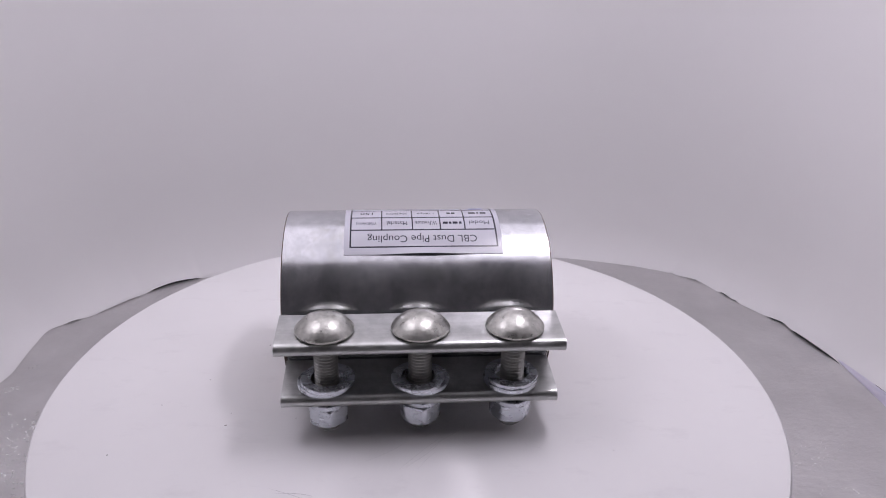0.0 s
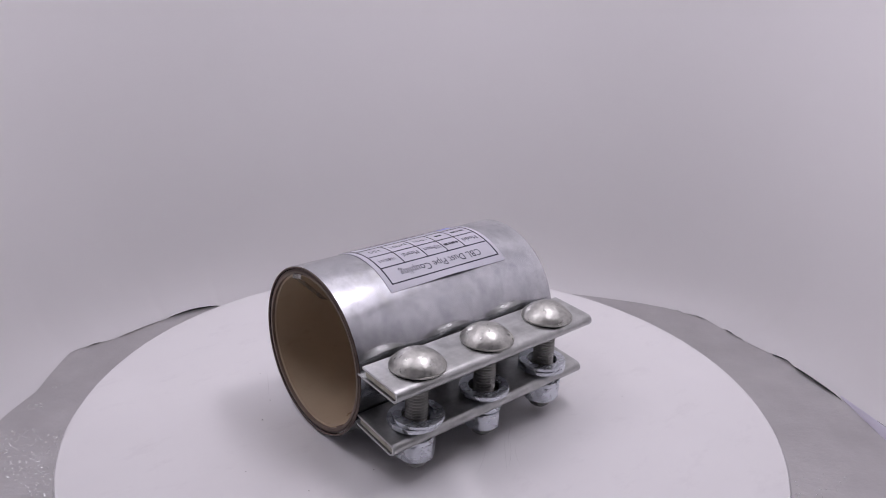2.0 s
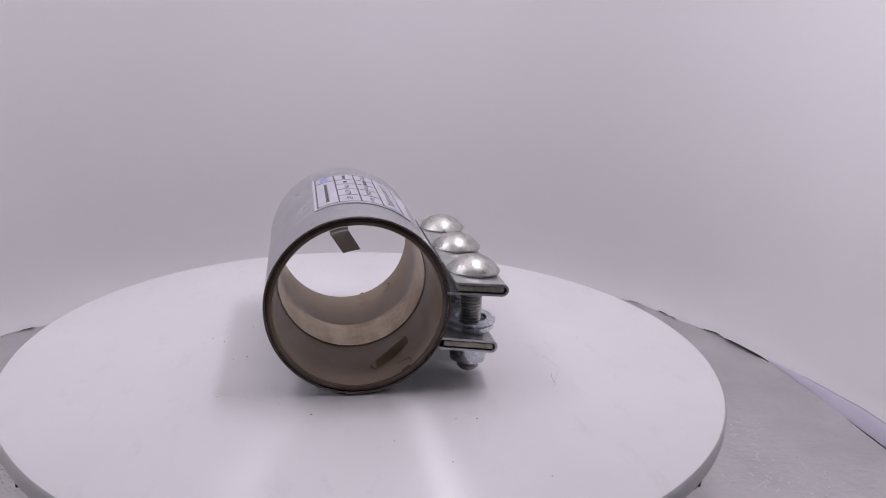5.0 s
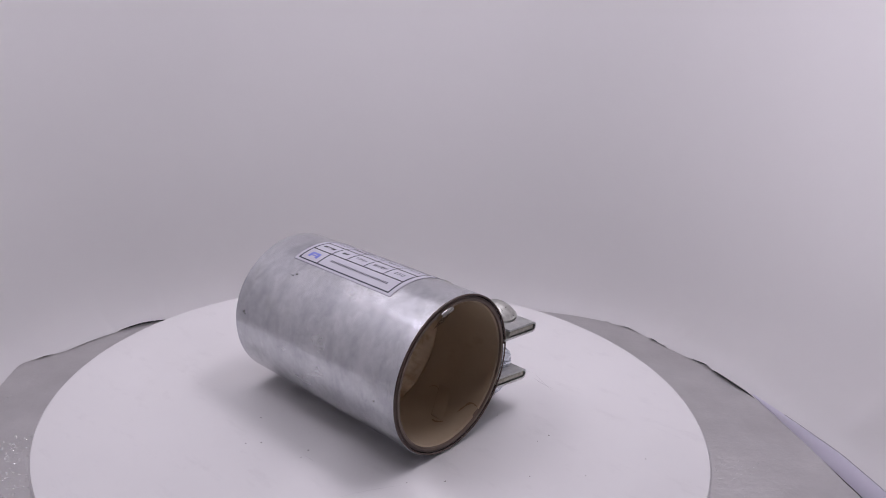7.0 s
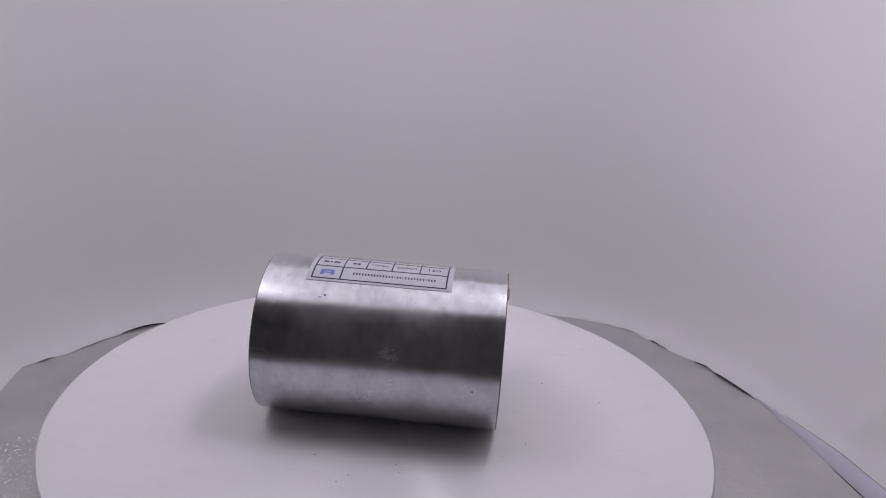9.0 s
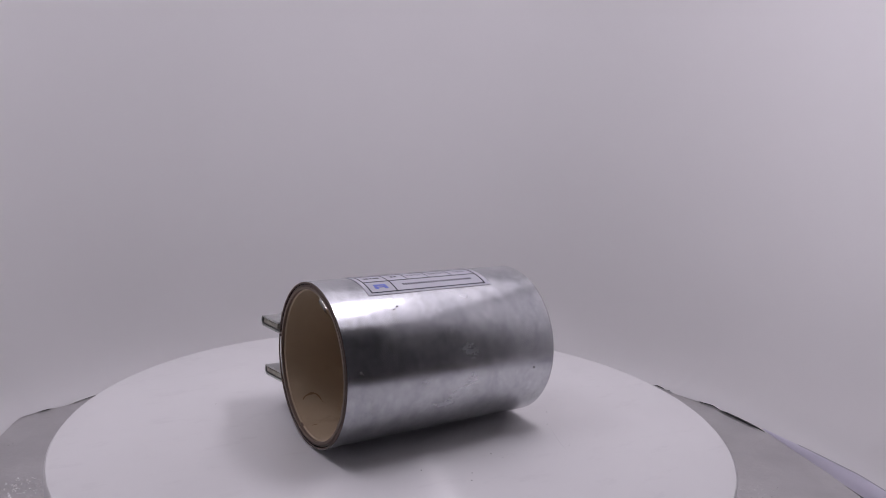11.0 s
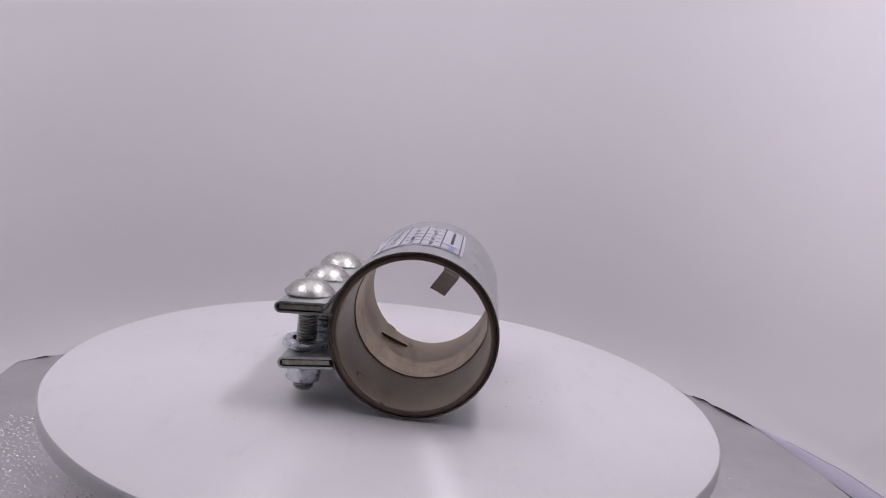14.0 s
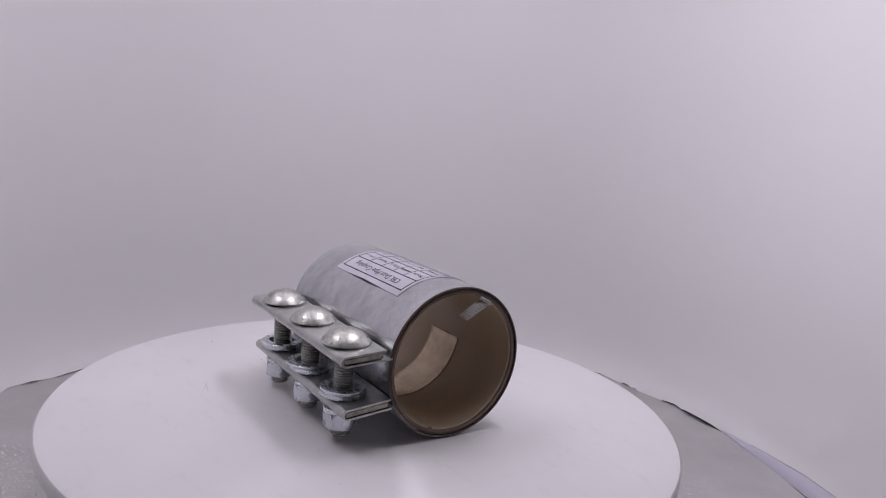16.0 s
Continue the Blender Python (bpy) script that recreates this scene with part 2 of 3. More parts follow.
# ---- setting: tent, cover sheet, room ----
TABLE_Z = -0.077
SEAM = [(-0.345, -0.62), (-0.338, -0.30), (-0.330, 0.00), (-0.3265, 0.094), (-0.321, 0.122), (-0.3178, 0.137), (-0.3180, 0.164), (-0.3172, 0.196), (-0.3158, 0.2045), (-0.3110, 0.2115), (-0.2905, 0.228),
        (-0.281, 0.2365), (-0.2665, 0.254), (-0.2485, 0.275), (-0.228, 0.2935), (-0.2045, 0.306), (-0.12, 0.336), (0.0, 0.350), (0.10, 0.350), (0.183, 0.341), (0.241, 0.322), (0.2633, 0.3125), (0.2872, 0.297),
        (0.3047, 0.2825), (0.312, 0.2735), (0.3207, 0.2508), (0.3287, 0.231), (0.3462, 0.198), (0.3540, 0.1858), (0.3552, 0.170), (0.3597, 0.141), (0.3655, 0.113), (0.3675, 0.056), (0.366, 0.0), (0.3655, -0.036), (0.362, -0.30), (0.36, -0.62)]
# stretches where the cloth stands off the sheet and a dark strip fills the shaded gap: from, to, height
GAPS = (((-0.204, 0.306), (-0.248, 0.276), 0.0027), ((-0.248, 0.275), (-0.283, 0.234), 0.0012), ((-0.2935, 0.2255), (-0.305, 0.216), 0.0009), ((0.2845, 0.299), (0.2900, 0.295), 0.0012), ((0.298, 0.288), (0.312, 0.2735), 0.0008),
        ((0.3204, 0.2515), (0.3268, 0.236), 0.0019), ((0.3275, 0.234), (0.3300, 0.2285), 0.0014), ((0.3452, 0.200), (0.3553, 0.168), 0.0013), ((0.3550, 0.174), (0.3652, 0.104), 0.0038), ((0.3620, 0.135), (0.3650, -0.14), 0.0024))


def smooth_curve(points, step):
    pts = [Vector((*p, 0)) for p in points]
    pts = [pts[0] * 2 - pts[1], *pts, pts[-1] * 2 - pts[-2]]
    out = []
    for a, b, c, d in zip(pts, pts[1:], pts[2:], pts[3:]):
        n = max(2, int((c - b).length / step))
        for i in range(n):
            t = i / n
            # centripetal-like: soft tangents keep the corners tight
            m1, m2 = (c - a) * 0.32, (d - b) * 0.32
            h = t * t
            out.append(b * (2 * h * t - 3 * h + 1) + m1 * (h * t - 2 * h + t) + c * (3 * h - 2 * h * t) + m2 * (h * t - h))
    out.append(pts[-2])
    return out


edge = smooth_curve(SEAM, 0.003)


def outward(curve, i):
    d = curve[min(i + 1, len(curve) - 1)] - curve[max(i - 1, 0)]
    return Vector((-d.y, d.x, 0)).normalized()


def build_backdrop():
    # smoothed outward direction, so that the cove flows
    dirs = [outward(edge, i) for i in range(len(edge))]
    for _ in range(260):
        dirs = [(dirs[max(i - 1, 0)] + dirs[i] + dirs[min(i + 1, len(dirs) - 1)]).normalized() for i in range(len(dirs))]
    profile = [(0.0, TABLE_Z), (0.004, TABLE_Z + 0.0006), (0.009, TABLE_Z + 0.0022), (0.016, TABLE_Z + 0.0062), (0.024, TABLE_Z + 0.013), (0.032, TABLE_Z + 0.0215), (0.039, TABLE_Z + 0.031), (0.045, TABLE_Z + 0.043), (0.051, TABLE_Z + 0.058),
               (0.058, TABLE_Z + 0.083), (0.066, TABLE_Z + 0.125), (0.076, TABLE_Z + 0.20), (0.087, TABLE_Z + 0.31), (0.096, TABLE_Z + 0.45), (0.102, CEIL_Z)]

    def nearest(q):
        return min(range(len(edge)), key=lambda n: (edge[n].x - q[0]) ** 2 + (edge[n].y - q[1]) ** 2)

    spans = []
    for a, b, h in GAPS:
        n0, n1 = sorted((nearest(a), nearest(b)))
        spans.append((n0, n1, h))
    # the upper cloth follows a softened line, not every kink of its lower edge
    soft = list(edge)
    for _ in range(500):
        soft = [soft[0]] + [(a + b * 2 + c) / 4 for a, b, c in zip(soft, soft[1:], soft[2:])] + [soft[-1]]
    bm = bmesh.new()
    rings, heights = [], []
    for i, p in enumerate(edge):
        ring = []
        raised = 0.0
        for n0, n1, h in spans:
            if n0 <= i <= n1:
                raised = max(raised, h * math.sin(math.pi * (i - n0 + 0.5) / (n1 - n0 + 1)) ** 0.6)
        heights.append(raised)
        for off, z in profile:
            z += 0.0024 + raised * max(0.0, 1 - off / 0.05)
            fold = 0.0022 * noise.noise(Vector((p.x * 6, p.y * 6, z * 5))) * min(1.0, max(0.0, off / 0.05))
            if p.x > 0.3:
                # crease in the cloth beside the paper strip: a dent that ends in a short ridge
                up = z - TABLE_Z
                fold -= 0.016 * math.exp(-abs(up - 0.030) / 0.009 - ((p.y - 0.030) / 0.022) ** 2)
                fold += 0.007 * math.exp(-((up - 0.030) / 0.014) ** 2 - ((p.y + 0.030) / 0.024) ** 2)
            # flat apron first, widest on the right, then a quick rise
            low = math.exp(-max(0.0, z - TABLE_Z) / 0.05)
            side = min(1.0, max(0.0, (p.x - 0.26) / 0.06)) * min(1.0, max(0.0, (0.30 - p.y) / 0.08))
            off *= 1 + (0.2 + 0.95 * side) * low
            q = p.lerp(soft[i], min(1.0, off / 0.06)) + dirs[i] * (off + fold)
            ring.append((q.x, q.y, z))
        if p.y > FRONT_Y:
            rings.append(ring)
    sweep(bm, rings, closed_ring=False)
    ob = part("backdrop", bm, CLOTH)
    tagged(ob, "white cloth sweep curving up from the table round the turntable", "backdrop", kind="structure")
    # dark strip added for the shade in the gap where the cloth's edge stands off the sheet
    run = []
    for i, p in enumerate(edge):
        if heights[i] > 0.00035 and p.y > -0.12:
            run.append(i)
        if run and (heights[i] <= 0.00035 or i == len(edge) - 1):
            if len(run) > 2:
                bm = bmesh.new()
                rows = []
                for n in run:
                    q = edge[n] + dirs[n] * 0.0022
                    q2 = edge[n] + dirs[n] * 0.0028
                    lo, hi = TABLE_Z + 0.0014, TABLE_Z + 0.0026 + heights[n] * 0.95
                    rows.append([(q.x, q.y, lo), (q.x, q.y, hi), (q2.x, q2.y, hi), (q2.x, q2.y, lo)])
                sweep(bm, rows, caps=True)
                tagged(part("gap_shade", bm, DARK_PLASTIC_AND_SHADE, smooth=False), "narrow dark strip added for the shade under the white cloth's lower edge", "tape", "seam tapes")
            run = []
    bm = bmesh.new()
    xs0, xs1, y0, y1 = -0.46, 0.49, FRONT_Y, 0.50
    bmesh.ops.create_cube(bm, size=1, matrix=Matrix.Translation(((xs0 + xs1) / 2, (y0 + y1) / 2, CEIL_Z + 0.006)) @ Matrix.Diagonal((xs1 - xs0, y1 - y0, 0.006, 1)))
    tagged(part("ceiling", bm, CLOTH, smooth=False), "white cloth roof of the photo tent above the table", "ceiling", kind="structure")


def build_floor():
    # cover sheet: cut along the seam with a slightly wavy edge
    bm = bmesh.new()
    rim = []
    for i, p in enumerate(edge):
        rim.append(p + outward(edge, i) * 0.035)
    # distance inwards from the outer rim; the seam lies 35 mm in
    inset = [0.0, 0.012, 0.026, 0.0325, 0.0345, 0.0355, 0.038, 0.042, 0.048, 0.056, 0.066, 0.09, 0.13, 0.20]
    centre = [Vector((0.02, min(p.y, 0.0) if p.y < 0 else 0.0, 0)) for p in rim]
    rings = []
    for p, c in zip(rim, centre):
        ring = []
        span = (c - p).length
        # along the right side the sheet's edge curls up
        curl = 0.0028 * min(1.0, max(0.0, (0.185 - p.y) / 0.06)) if p.x > 0.3 else 0.0
        for m in inset + [0.2 + (span - 0.2) * 0.4, span]:
            q = p.lerp(c, min(1.0, m / span))
            d = m - 0.035
            up = curl * (math.exp(d / 0.0015) if d < 0 else max(0.0, 1 - d / 0.028) ** 2)
            z = TABLE_Z + 0.002 + up + 0.0008 * noise.noise(Vector((q.x * 16, q.y * 16, 0)))
            ring.append((q.x, q.y, z))
        rings.append(ring)
    # a thin closed sheet: the upper side and, 1.2 mm below, its back
    sweep(bm, [ring + [(x, y, z - 0.0012) for x, y, z in reversed(ring)] for ring in rings], caps=True)
    tree = BVHTree.FromBMesh(bm)
    floor = part("floor", bm, FOIL)
    tagged(floor, "crinkled silver foil sheet laid over the table", "floor", kind="structure")
    # embossed dots of the foil, on the stretches beside the turntable; their paler colour helps paint the glints
    rng = np.random.default_rng(3)
    verts, faces = [], []
    step = 0.0034
    for x_lo, x_hi in ((-0.335, -0.10), (0.16, 0.362)):
        for iy in range(int(0.56 / step)):
            for ix in range(int((x_hi - x_lo) / step)):
                x = x_lo + (ix + 0.5 * (iy % 2)) * step + rng.uniform(-0.0021, 0.0021)
                y = -0.30 + iy * step + rng.uniform(-0.0021, 0.0021)
                if math.hypot(x, y) < 0.17 or x > 0.352 and y > 0.1 or x < -0.315 and y > 0.1:
                    continue
                hit = tree.ray_cast(Vector((x, y, 0.2)), Vector((0, 0, -1)))[0]
                if hit is None:
                    continue
                z = hit.z
                # dots are set only where the foil glints, in patches: many on one side, few on the other
                if x < 0 and y > 0.115 + 0.06 * noise.noise(Vector((x * 30, y * 30, 8.0))) or x > 0 and (math.hypot(x, y) > 0.31 or y > 0.03):
                    continue
                patchy = noise.noise(Vector((x * 13, y * 26, 3.1)))
                if patchy < (-0.15 if x < 0 else 0.12) or rng.uniform() > (0.8 if x < 0 else 0.3):
                    continue
                r, h = rng.uniform(0.0004, 0.0009), rng.uniform(0.00018, 0.00042) * (1.0 if x < 0 else 0.5)
                tx, ty = rng.normal(0, 0.16, 2)
                b = len(verts)
                for k in range(6):
                    a = k * math.pi / 3
                    verts.append((x + 1.5 * r * math.cos(a), y + r * math.sin(a), z - 0.0004))
                for k in range(6):
                    a = k * math.pi / 3
                    dx, dy = 0.8 * r * math.cos(a), 0.55 * r * math.sin(a)
                    verts.append((x + dx, y + dy, z + h * 0.75 + dx * tx + dy * ty))
                verts.append((x, y, z + h))
                for k in range(6):
                    n = (k + 1) % 6
                    faces.append((b + k, b + n, b + 6 + n, b + 6 + k))
                    faces.append((b + 6 + k, b + 6 + n, b + 12))
    me = bpy.data.meshes.new("embossed_glints")
    me.from_pydata(verts, [], faces)
    me.materials.append(FOIL_DOT_GLINT)
    me.shade_smooth()
    dots = new("embossed_glints", me)
    dots.parent = floor
    tagged(dots, "fine raised dots pressed into the silver foil, coloured lighter as glints", kind="stuff")
    bm = bmesh.new()
    bmesh.ops.create_cube(bm, size=1, matrix=Matrix.Translation((0, -0.2, TABLE_Z - 0.021)) @ Matrix.Diagonal((1.6, 1.6, 0.034, 1)))
    tagged(part("table_slab", bm, TABLE_WOOD, smooth=False), "plain laminate table board under the tent", "table", kind="structure")


def build_room():
    lo, hi = Vector((-2.2, -2.6, -0.85)), Vector((2.2, 1.6, 1.75))
    t = 0.1
    mid, size = (lo + hi) / 2, hi - lo
    for name, c, s in (("wall_north", (mid.x, hi.y + t / 2, mid.z), (size.x, t, size.z)), ("wall_south", (mid.x, lo.y - t / 2, mid.z), (size.x, t, size.z)),
                       ("wall_east", (hi.x + t / 2, mid.y, mid.z), (t, size.y + 2 * t, size.z)), ("wall_west", (lo.x - t / 2, mid.y, mid.z), (t, size.y + 2 * t, size.z)),
                       ("room_floor", (mid.x, mid.y, lo.z - t / 2), (size.x + 2 * t, size.y + 2 * t, t)), ("room_ceiling", (mid.x, mid.y, hi.z + t / 2), (size.x + 2 * t, size.y + 2 * t, t))):
        bm = bmesh.new()
        bmesh.ops.create_cube(bm, size=1, matrix=Matrix.Translation(c) @ Matrix.Diagonal((*s, 1)))
        tagged(part(name, bm, ROOM_WALL, smooth=False), "plain grey painted surface of the dim room", "wall", kind="structure")


def build_flap():
    # turned-up paper strip along the sheet's side
    bm = bmesh.new()
    rings = []
    n = 60
    for i in range(n + 1):
        y = 0.130 - 0.56 * i / n
        curl = min(1.0, max(0.0, (0.124 - y) / 0.12)) ** 0.95
        curl += 0.15 * min(1.0, max(0.0, -y / 0.1))
        x0 = 0.3668 - 0.002 * min(1.0, max(0.0, (0.05 - y) / 0.12))
        ring = []
        for j in range(13):
            k = j / 12
            x = x0 + (0.0012 + 0.0110 * curl) * (k ** 1.25)
            z = TABLE_Z + 0.0050 + curl * 0.0082 * math.sin(k * math.pi * 0.52) + 0.0005 * noise.noise(Vector((y * 18, k, 2)))
            ring.append((x, y, z))
        rings.append(ring)
    sweep(bm, rings, closed_ring=False)
    bmesh.ops.solidify(bm, geom=bm.faces[:], thickness=0.0005)
    flap = tagged(part("paper_flap", bm, FLAP_PAPER), "curled lavender-white paper strip along the foil sheet's edge", "paper")
    # frayed dark cut edge along part of the strip
    bm = bmesh.new()
    rows = []
    for ring in rings[6:24]:
        x, y, z = ring[-1]
        h = 0.00022 * (1 + 0.6 * noise.noise(Vector((y * 300, 4.0, 0.0))))
        rows.append([(x - h, y, z), (x, y, z + h), (x + h, y, z), (x, y, z - h)])
    sweep(bm, rows, caps=True)
    part("cut_edge", bm, DARK_PLASTIC_AND_SHADE, flap, "thin dark cut edge")


# ---- turntable ----
DISC_R = 0.2211


def build_turntable():
    table = tagged(empty("turntable"), "round white rotating display turntable on a dark base", "turntable")
    table.location = (0, 0, 0)
    bm = bmesh.new()
    th = 0.011
    lathe(bm, [(0, 0), (0.05, 0), (0.12, 0), (DISC_R - 0.004, 0), (DISC_R - 0.0012, -0.0006), (DISC_R, -0.0022), (DISC_R, -th + 0.0015), (DISC_R - 0.0015, -th), (0.05, -th), (0, -th)], 160)
    platter = part("platter", bm, LACQUER, table, "glossy white lacquered disc with faint scuffs")
    bm = bmesh.new()
    z1, z0 = -th - 0.030, TABLE_Z + 0.0055
    lathe(bm, [(0, z1), (0.150, z1), (0.155, z1 - 0.003), (0.160, z0 + 0.004), (0.157, z0), (0, z0)], 96)
    part("base", bm, DARK_PLASTIC_AND_SHADE, table, "dark grey plastic drum base")
    bm = bmesh.new()
    lathe(bm, [(0, -th + 0.001), (0.06, -th + 0.001), (0.06, z1 - 0.002), (0, z1 - 0.002)], 48)
    part("bearing", bm, DARK_PLASTIC_AND_SHADE, table)
    for i in range(6):
        bm = bmesh.new()
        bmesh.ops.create_cube(bm, size=1, matrix=Matrix.Diagonal((0.040, 0.030, 0.024, 1)))
        bmesh.ops.bevel(bm, geom=bm.edges[:], offset=0.002, segments=2, affect="EDGES")
        a = radians(-6.5 + 60 * i)
        foot = part("support_block", bm, DARK_PLASTIC_AND_SHADE, platter, "dark block under the disc")
        foot.matrix_local = pose(0.194 * math.cos(a), 0.194 * math.sin(a), -th - 0.0118, 0, 0, math.degrees(a))
    rng = random.Random(5)
    # dust specks: places on the disc before it turns
    specks = [(-0.168, -0.067, 0.0010), (-0.151, -0.0225, 0.0009), (-0.110, -0.044, 0.0013), (-0.109, -0.0325, 0.0007), (0.0323, 0.0803, 0.0011), (-0.018, 0.0815, 0.0013), (-0.021, 0.0895, 0.0007), (0.008, 0.0975, 0.0010),
              (0.0135, 0.105, 0.0011), (-0.0965, 0.0435, 0.0012), (-0.128, 0.003, 0.0008), (-0.071, -0.039, 0.0008), (0.106, -0.077, 0.0008), (-0.003, -0.140, 0.0007), (-0.082, 0.061, 0.0010), (-0.071, 0.095, 0.0006)]
    for x, y, r in specks:
        r *= 0.52
        bm = bmesh.new()
        bmesh.ops.create_icosphere(bm, subdivisions=1, radius=1)
        for v in bm.verts:
            k = 1 + rng.uniform(-0.3, 0.3)
            v.co = Vector((v.co.x * r * k * rng.choice((1.0, 1.3)), v.co.y * r * k * 0.6, 0.0003 + v.co.z * r * 0.35))
        ob = part("speck", bm, SMUDGE, platter, smooth=False)
        ob.matrix_local = pose(x, y, 0, 0, 0, rng.uniform(0, 180))
    # fine scuffs: start, heading in degrees, length
    for x, y, a, length, wide in ((-0.0132, -0.0852, 43, 0.034, 0.0011), (-0.0028, -0.087, 50, 0.019, 0.0009), (0.0244, -0.0515, -134, 0.028, 0.0012), (0.0091, -0.0657, -132, 0.026, 0.0010), (-0.066, 0.0977, -115, 0.037, 0.0010),
                                  (-0.0756, -0.1002, -13, 0.020, 0.0045), (-0.079, -0.0959, -31, 0.030, 0.0025), (-0.0301, -0.0781, 33, 0.030, 0.0009), (0.0663, -0.0729, 141, 0.013, 0.0009),
                                  (-0.0172, 0.085, 168, 0.0125, 0.0009), (0.0115, -0.0512, 38, 0.034, 0.0008), (-0.05, -0.112, 20, 0.02, 0.0007)):
        bm = bmesh.new()
        pts = []
        for i in range(11):
            s = i / 10
            w = wide * math.sin(math.pi * (0.08 + 0.84 * s)) * 0.22
            off = 0.0012 * math.sin(s * 3 + x * 90)
            # a low worn ridge, sunk into the lacquer at its sides
            pts.append([(s * length, off - w, -0.0001), (s * length, off, 0.00005), (s * length, off + w, -0.0001)])
        sweep(bm, pts, caps=True)
        ob = part("scuff", bm, SCRATCH, platter, smooth=False)
        ob.matrix_local = pose(x, y, 0, 0, 0, a)
    return platter


# ---- pipe coupling ----
CX, CY = 0.0002, 0.0175
RAD, AXIS_Z, HALF = 0.0514, 0.0522, 0.0759


def ring_pt(x, r, deg):
    """deg from the top, positive towards the plain side."""
    a = radians(deg)
    return (CX + x, CY + r * math.sin(a), AXIS_Z + r * math.cos(a))


def arc_shell(r_out, r_in, x0, x1, a0, a1, nx, na, bulge=None):
    """A closed shell: an arc of tube with thickness."""
    bm = bmesh.new()
    rings = []
    full = abs(a1 - a0) > 359.9
    for i in range(na if full else na + 1):
        a = a0 + (a1 - a0) * i / na
        ring = []
        for j in range(nx + 1):
            x = x0 + (x1 - x0) * j / nx
            ring.append(ring_pt(x, r_out + (bulge(x, a) if bulge else 0), a))
        for j in range(nx, -1, -1):
            x = x0 + (x1 - x0) * j / nx
            ring.append(ring_pt(x, r_in + (bulge(x, a) if bulge else 0), a))
        rings.append(ring)
    sweep(bm, rings, closed_ring=True, closed_path=full, caps=not full)
    return bm


UP_ANG, LOW_ANG = -84.0, -117.0
BOLT_X = (-0.0512, 0.0, 0.0512)
BOLT_Y = -0.0687


def dents(x, a):
    # the sheet is pulled in a little beside each bolt head
    d = 0.0
    for bx in BOLT_X:
        d -= 0.0005 * math.exp(-((x - bx) / 0.015) ** 2 - ((a + 75.5) / 3.6) ** 2)
    return d + 0.00012 * noise.noise(Vector((x * 60, a * 0.06, 0)))


def folded_loop(name, parent, root, tip, thick, sheet, hx, crevice=0.0):
    """Sheet folded round a flat bar: root and tip are (y, z) of the middle line."""
    (y0, z0), (y1, z1) = root, tip
    d = Vector((y1 - y0, z1 - z0)).normalized()
    nrm = Vector((-d.y, d.x)) * (1 if d.x > 0 else -1)
    nrm = nrm if nrm.y > 0 else -nrm

    def outline(h, shrink):
        pts = []
        a, b = Vector((y0, z0)), Vector((y1, z1)) - d * (h + shrink)
        for i in range(7):
            # the upper layer stops short of the band and leaves a dark crevice
            pts.append((a + d * crevice).lerp(b, i / 6) + nrm * h)
        for i in range(1, 8):
            t = math.pi * i / 8
            pts.append(b + nrm * h * math.cos(t) + d * h * math.sin(t))
        for i in range(7):
            pts.append(b.lerp(a, i / 6) - nrm * h)
        return pts

    bm = bmesh.new()
    out, inn = outline(thick / 2, 0), outline(thick / 2 - sheet, sheet)
    prof = out + inn[::-1]
    rings = []
    for j in range(31):
        x = -hx + 2 * hx * j / 30
        rings.append([(CX + x, CY + p.x, AXIS_Z + p.y) for p in prof])
    sweep(bm, rings, closed_ring=True, caps=True)
    loop = part(name, bm, FLANGE_STEEL, parent, "steel sheet folded over a flat bar")
    bm = bmesh.new()
    h = thick / 2 - sheet - 0.0006
    a, b = Vector((y0, z0)) + d * (0.002 + crevice), Vector((y1, z1)) - d * (sheet + 0.0012)
    quad = [a + nrm * h, b + nrm * h, b - nrm * h, a - nrm * h]
    sweep(bm, [[(CX + x, CY + p.x, AXIS_Z + p.y) for p in quad] for x in (-hx + 0.0006, hx - 0.0006)], caps=True)
    bmesh.ops.bevel(bm, geom=bm.edges[:], offset=0.0004, segments=1, affect="EDGES")
    part("flat_bar", bm, BAR_STEEL, loop, "light steel bar inside the fold", smooth=False)
    return loop, nrm, d


